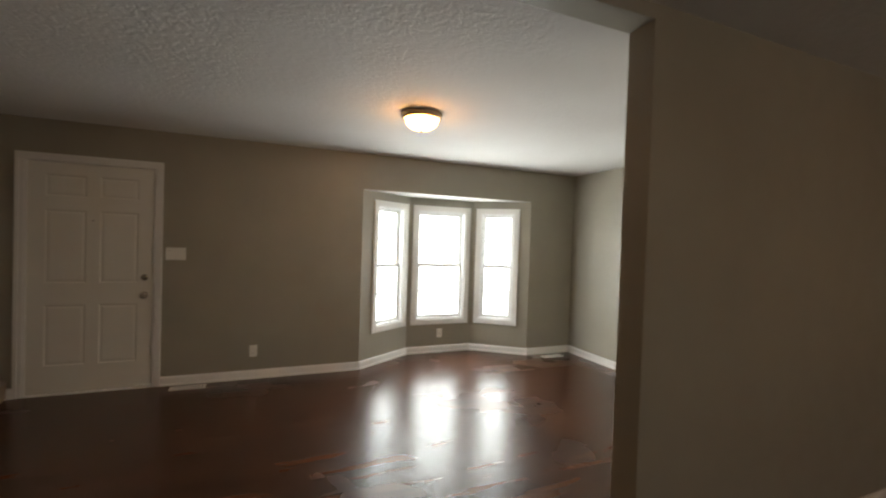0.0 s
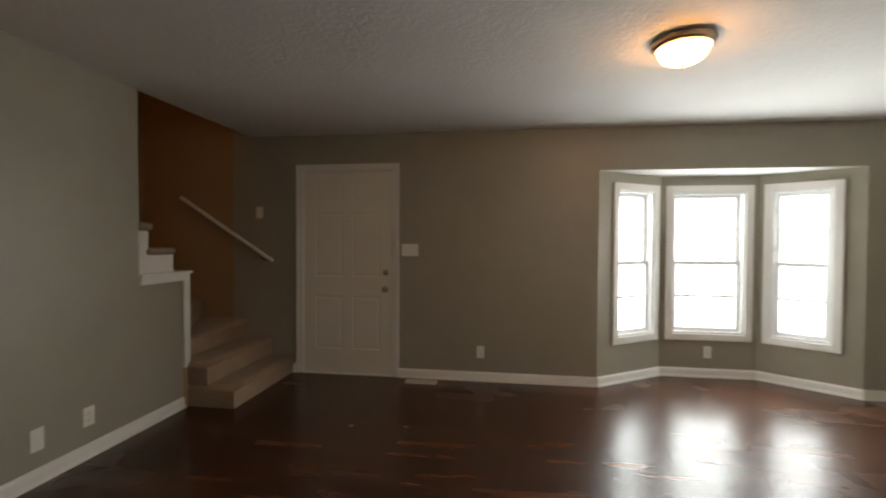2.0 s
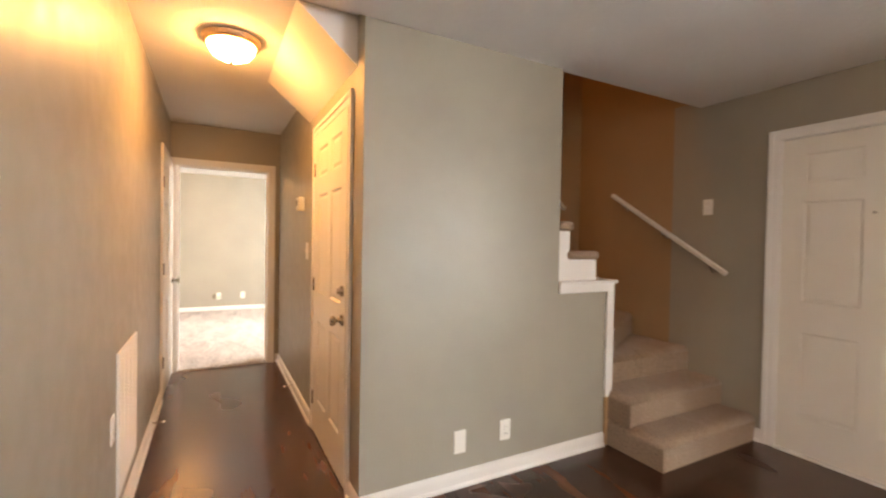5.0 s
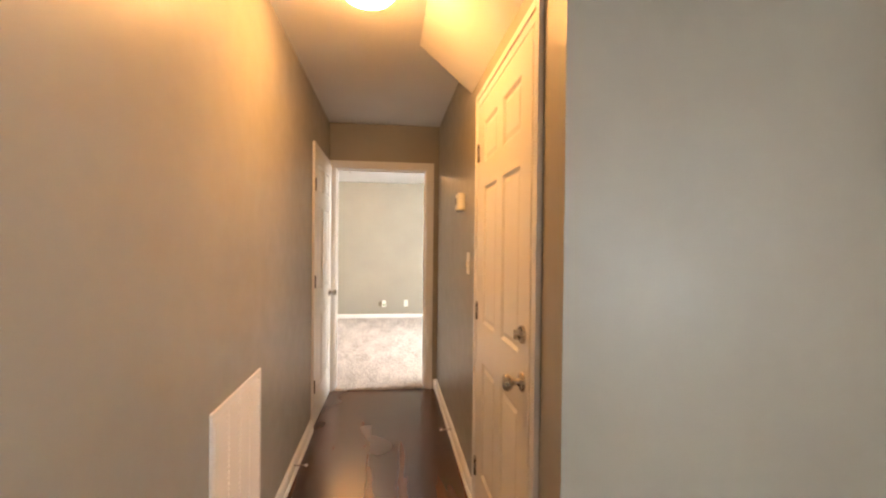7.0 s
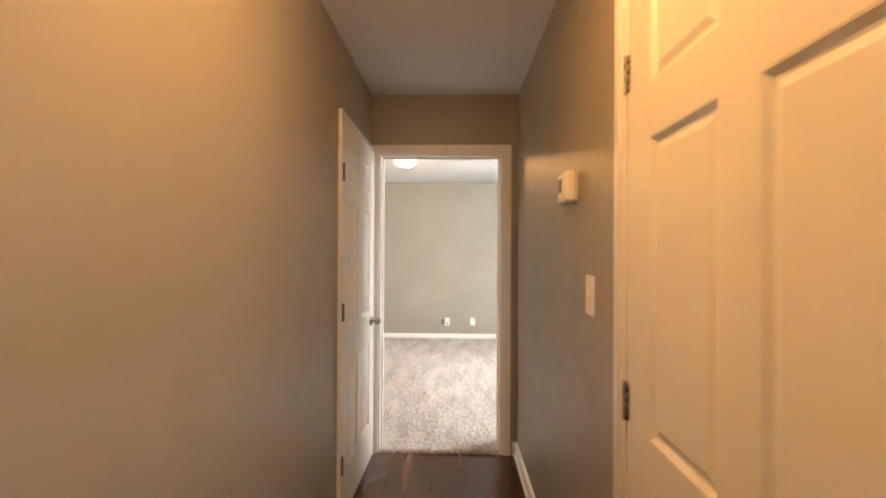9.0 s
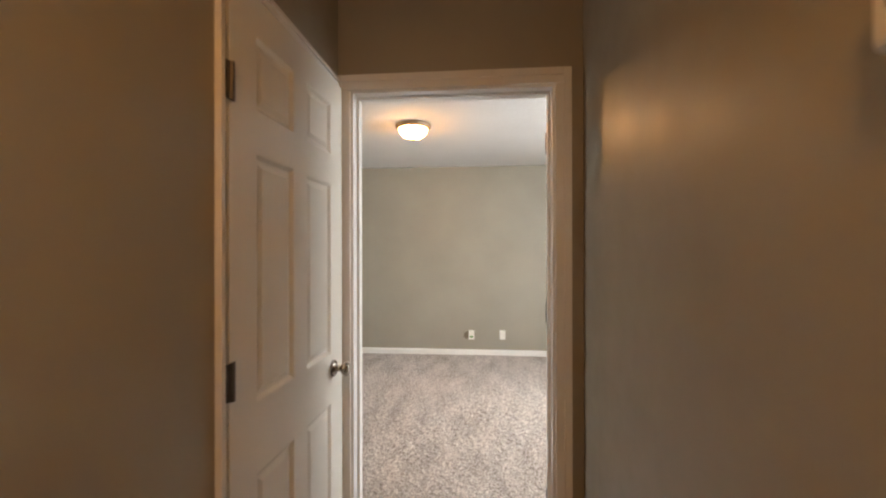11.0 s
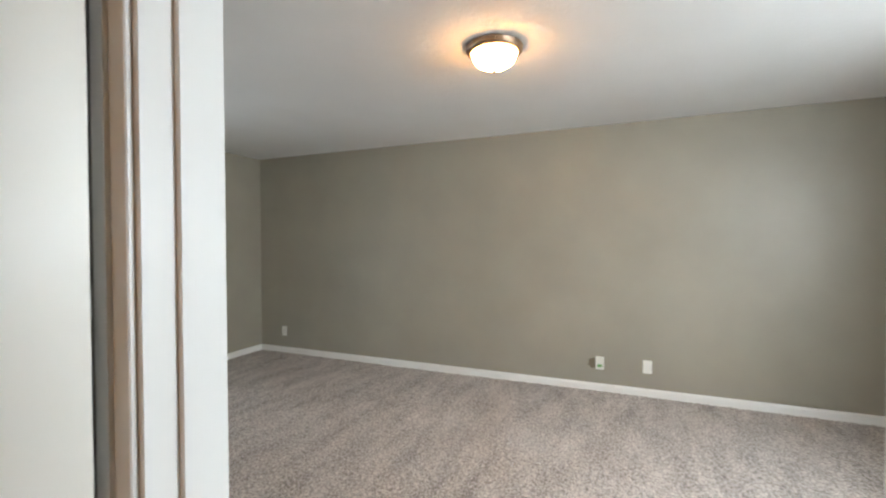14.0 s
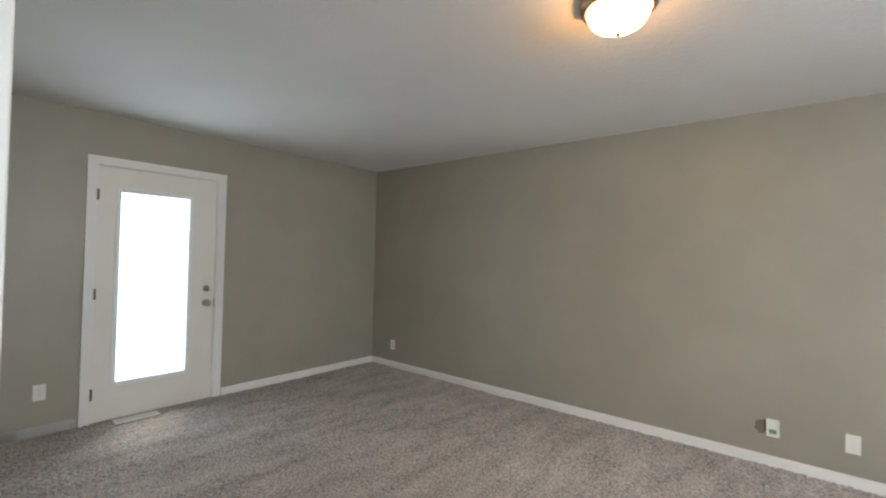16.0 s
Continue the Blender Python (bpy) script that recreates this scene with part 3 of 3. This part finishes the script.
# ---------- wall plates, vents, small fixtures ----------


def plate(name, label, category, at, rz, w=.072, h=.117, kind="outlet", group=""):
    """Cover plate; local -y looks into the room."""
    root = thing(name, label, category, at, rz, group=group)
    bm = boxes((-w / 2, w / 2, -.006, 0, -h / 2, h / 2), bevel=.0025)
    part("cover", bm, PLASTIC, root)
    if kind == "outlet":
        for z in (-.021, .021):
            o = part("socket", boxes((-.0165, .0165, -.0085, -.0055, z - .014, z + .014), bevel=.003, seg=1), PLASTIC, root)
            # slots are black blocks on the face, coloured like the shade in the holes
            part("slots", boxes((-.008, -.0055, -.0092, -.0084, z - .004, z + .006), (.0055, .008, -.0092, -.0084, z - .003, z + .005)), BLACK, o)
        part("screw", lathe([(0, 0), (.003, .0005), (0, .001)], 8, "y"), NICKEL, root).matrix_basis = pose(0, -.006, 0)
    elif kind == "switch":
        n = max(1, round(w / .055))
        for i in range(n):
            x = (i - (n - 1) / 2) * .046
            part("toggle", boxes((x - .005, x + .005, -.016, -.005, -.012, .010), bevel=.002, seg=1), PLASTIC, root)
            for z in (-.03, .03):
                part("screw", lathe([(0, 0), (.003, .0005), (0, .001)], 8, "y"), NICKEL, root).matrix_basis = pose(x, -.006, z)
    return root


OUT = "white duplex outlet low on greige wall"
plate("wall_outlet", OUT, "outlet", (.465, FW, .28), 0, group="wall outlets")
plate("wall_outlet", "white duplex outlet under bay window", "outlet", (2.69, 5.475, .25), 0, group="wall outlets")
plate("wall_outlet", OUT, "outlet", (SX, 3.205, .255), 90, group="wall outlets")
plate("cable_plate", "plain white cover plate beside an outlet", "wall plate", (SX, 2.905, .245), 90, h=.125, kind="blank")
plate("wall_outlet", OUT, "outlet", (RW, 3.81, .28), -90, group="wall outlets")
plate("wall_outlet", "white outlet beside the return grille", "outlet", (-2.095, HL, .51), 180, group="wall outlets")
plate("wall_outlet", "white duplex outlet in bedroom corner", "outlet", (BX, -1.893, .285), 90, group="wall outlets")
plate("cover_plate", "plain white cover plate low on bedroom wall", "wall plate", (BX, 2.20, .28), 90, kind="blank")
plate("wall_outlet", "white outlet beside the glazed back door", "outlet", (-5.45, BY, .33), 180, group="wall outlets")
plate("light_switch", "white triple light switch beside front door", "switch", (-.228, FW, 1.252), 0, w=.165, kind="switch")
plate("light_switch", "single white light switch near the stair", "switch", (-1.80, FW, 1.622), 0, kind="switch")
plate("light_switch", "single white light switch in the hall", "switch", (-3.205, HR, 1.24), 0, w=.080, h=.124, kind="switch")

stat = thing("thermostat", "white wall thermostat with small grey display", "thermostat", (-3.405, HR, 1.60))
part("body", boxes((-.058, .058, -.046, -.004, -.05, .058), bevel=.012, seg=3), PLASTIC, stat)
part("backplate", boxes((-.05, .05, -.004, 0, -.045, .05)), PLASTIC, stat)
part("display", boxes((-.036, .012, -.0475, -.0455, -.012, .036)), SUBF, stat, "grey display")
part("lever", boxes((-.02, .03, -.050, -.045, -.042, -.034)), PLASTIC, stat)

box_ = thing("open_cable_box", "open white cable jack with green insert and scuffed wall", "cable jack", (BX, 1.805, .276), 90)
part("frame", boxes((-.036, -.026, -.018, 0, -.058, .058), (.026, .036, -.018, 0, -.058, .058), (-.026, .026, -.018, 0, .044, .058), (-.026, .026, -.018, 0, -.058, -.044), bevel=.002, seg=1), PLASTIC, box_)
part("insert", boxes((-.026, .026, -.006, 0, -.044, .044)), PLASTIC, box_)
part("terminal", boxes((-.020, .020, -.014, -.006, -.038, -.012), bevel=.002, seg=1), GREEN, box_, "green terminal strip")

bm = bmesh.new()
ring = [bm.verts.new((-.060 + (.042 + .012 * math.sin(3.1 * i) + .006 * math.cos(5 * i)) * math.cos(i * .3927), -.0012, -.006 + (.046 + .010 * math.sin(2.3 * i)) * math.sin(i * .3927))) for i in range(16)]
bm.faces.new(ring)
ex = bmesh.ops.extrude_face_region(bm, geom=list(bm.faces))
bmesh.ops.translate(bm, vec=(0, .0011, 0), verts=[v for v in ex["geom"] if isinstance(v, bmesh.types.BMVert)])
part("scuff", bm, SCUFF, box_, "brown scuffed wall patch")
grille = thing("return_air_grille", "white louvred return air grille low on hall wall", "air grille", (-2.185, HL, .16), 180)
W, H = .515, .65
part("frame", boxes((0, .03, -.010, 0, 0, H), (W - .03, W, -.010, 0, 0, H), (.03, W - .03, -.010, 0, H - .03, H), (.03, W - .03, -.010, 0, 0, .03), bevel=.002, seg=1), WHITE, grille)
# black sheet on the wall stands in for the shaded duct
part("duct_shade", boxes((.03, W - .03, -.0012, -.0005, .03, H - .03)), BLACK, grille)
sl = None
n = 30
for i in range(n):
    z = .03 + (H - .06) * (i + .5) / n
    if sl is None:
        sl = part("louvre", boxes((.03, W - .03, -.0075, .0075, -.0008, .0008)), WHITE, grille)
    else:
        me = sl.data
        o = new("louvre", me)
        o.parent = grille
    (sl if i == 0 else o).matrix_basis = pose(0, -.0075, z, 40)
for x in (.03 + .114, .03 + .228, .03 + .341):
    part("divider", boxes((x - .004, x + .004, -.0105, -.001, .03, H - .03)), WHITE, grille)


def floor_vent(at, rz, label):
    root = thing("floor_vent", label, "floor vent", at, rz, group="floor vents")
    w, d = .30, .105
    part("frame", boxes((-w / 2, w / 2, -d / 2, -d / 2 + .016, 0, .006), (-w / 2, w / 2, d / 2 - .016, d / 2, 0, .006),
                        (-w / 2, -w / 2 + .016, -d / 2 + .016, d / 2 - .016, 0, .006), (w / 2 - .016, w / 2, -d / 2 + .016, d / 2 - .016, 0, .006)), WHITE, root)
    # no hole here: a thin black sheet paints the duct's shade under the slats
    part("opening", boxes((-w / 2 + .016, w / 2 - .016, -d / 2 + .016, d / 2 - .016, 0, .001)), BLACK, root)
    first = None
    for i in range(17):
        x = -w / 2 + .022 + (w - .044) * i / 16
        if first is None:
            first = part("slat", boxes((-.004, .004, -d / 2 + .016, d / 2 - .016, .001, .005)), WHITE, root)
            o = first
        else:
            o = new("slat", first.data)
            o.parent = root
        o.matrix_basis = pose(x, 0, 0)
    part("bar", boxes((-w / 2 + .016, w / 2 - .016, -.005, .005, .001, .0056)), WHITE, root)
    return root


floor_vent((-.09, 4.90, 0), 0, "white metal floor vent in dark wood floor")
floor_vent((4.04, 4.87, 0), 0, "white metal floor vent near bay window")
floor_vent((-6.02, -2.15, .027), 0, "white floor vent set into bedroom carpet")


def door_stop(at, rz):
    root = thing("door_stop", "white-tipped spring door stop on baseboard", "door stop", at, rz, group="door stops")
    bm = lathe([(.008, 0), (.008, .004)] + [(.0035 + .0012 * (i % 2), .004 + .056 * i / 24) for i in range(25)] + [(0, .061)], 12, "y")
    part("spring", bm, NICKEL, root)
    part("tip", lathe([(0, .060), (.007, .060), (.008, .072), (.005, .076), (0, .076)], 14, "y"), PLASTIC, root)


door_stop((-3.35, HL + .014, .055), 180)
door_stop((-3.75, HR - .014, .055), 0)

# ---------- outdoors ----------
tagged(part("ground", boxes((-400, 400, -400, 400, -.5, -.45)), SOIL), kind="structure")

# ---------- bedroom carpet pile ----------
NX, NY = 330, 560
xs = np.linspace(BX, HE + .005, NX)
ys = np.linspace(BY, BR, NY)
rng = np.random.default_rng(4)
X, Y = np.meshgrid(xs, ys, indexing="ij")
Z = .012 + rng.random(X.shape) * .011 + .0025 * np.sin(X * 3.1 + Y * 1.7)
X = X + (rng.random(X.shape) - .5) * .007
Y = Y + (rng.random(X.shape) - .5) * .007
X[0], Y[:, 0], Y[:, -1] = BX, BY, BR
X[-1] = HE + .005 + (rng.random(NY) - .5) * .012
Z[-1] = .002
co = np.stack([X, Y, Z], -1).reshape(-1, 3)
idx = np.arange(NX * NY).reshape(NX, NY)
quads = np.stack([idx[:-1, :-1], idx[1:, :-1], idx[1:, 1:], idx[:-1, 1:]], -1).reshape(-1, 4)
me = bpy.data.meshes.new("carpet")
me.from_pydata(co.tolist(), [], quads.tolist())
me.materials.append(CARPET)
me.polygons.foreach_set("use_smooth", np.ones(len(quads), bool))
tagged(new("carpet", me), "grey-brown speckled cut-pile carpet across the bedroom", "carpet", kind="stuff")
slab("floor_bedroom", BX - .15, HE - .02, BY - .15, BR + .15, -.14, -.002, SUBF)

# ---------- wood planks ----------
PW, PL = .192, 1.22


def plank_mesh(length, width):
    bm = boxes((0, length, 0, width, -.0135, 0))
    me = bpy.data.meshes.new("plank")
    bm.to_mesh(me)
    bm.free()
    me.materials.append(WOOD)
    return me


plank_cache = {}


def plank(x0, x1, y0, y1):
    key = (round(x1 - x0, 5), round(y1 - y0, 5))
    if key not in plank_cache:
        plank_cache[key] = plank_mesh(x1 - x0 - .00005, y1 - y0 - .00005)
    o = new("plank", plank_cache[key])
    o.parent = floor
    o.matrix_basis = pose(x0, y0, 0)


row = 0
y = 1.20
while y < 5.50:
    y1 = min(y + PW, 5.56)
    x_end = RW if y1 < FW + .02 else 3.75
    x_beg = (HE if y < HR else SX - .02) if y < FW - .05 else 1.45
    x = x_beg - (row * .437 % 1) * PL
    while x < x_end:
        a, b = max(x, x_beg), min(x + PL, x_end)
        if b - a > .02:
            plank(a, b, y, y1)
        x += PL
    y = y1
    row += 1
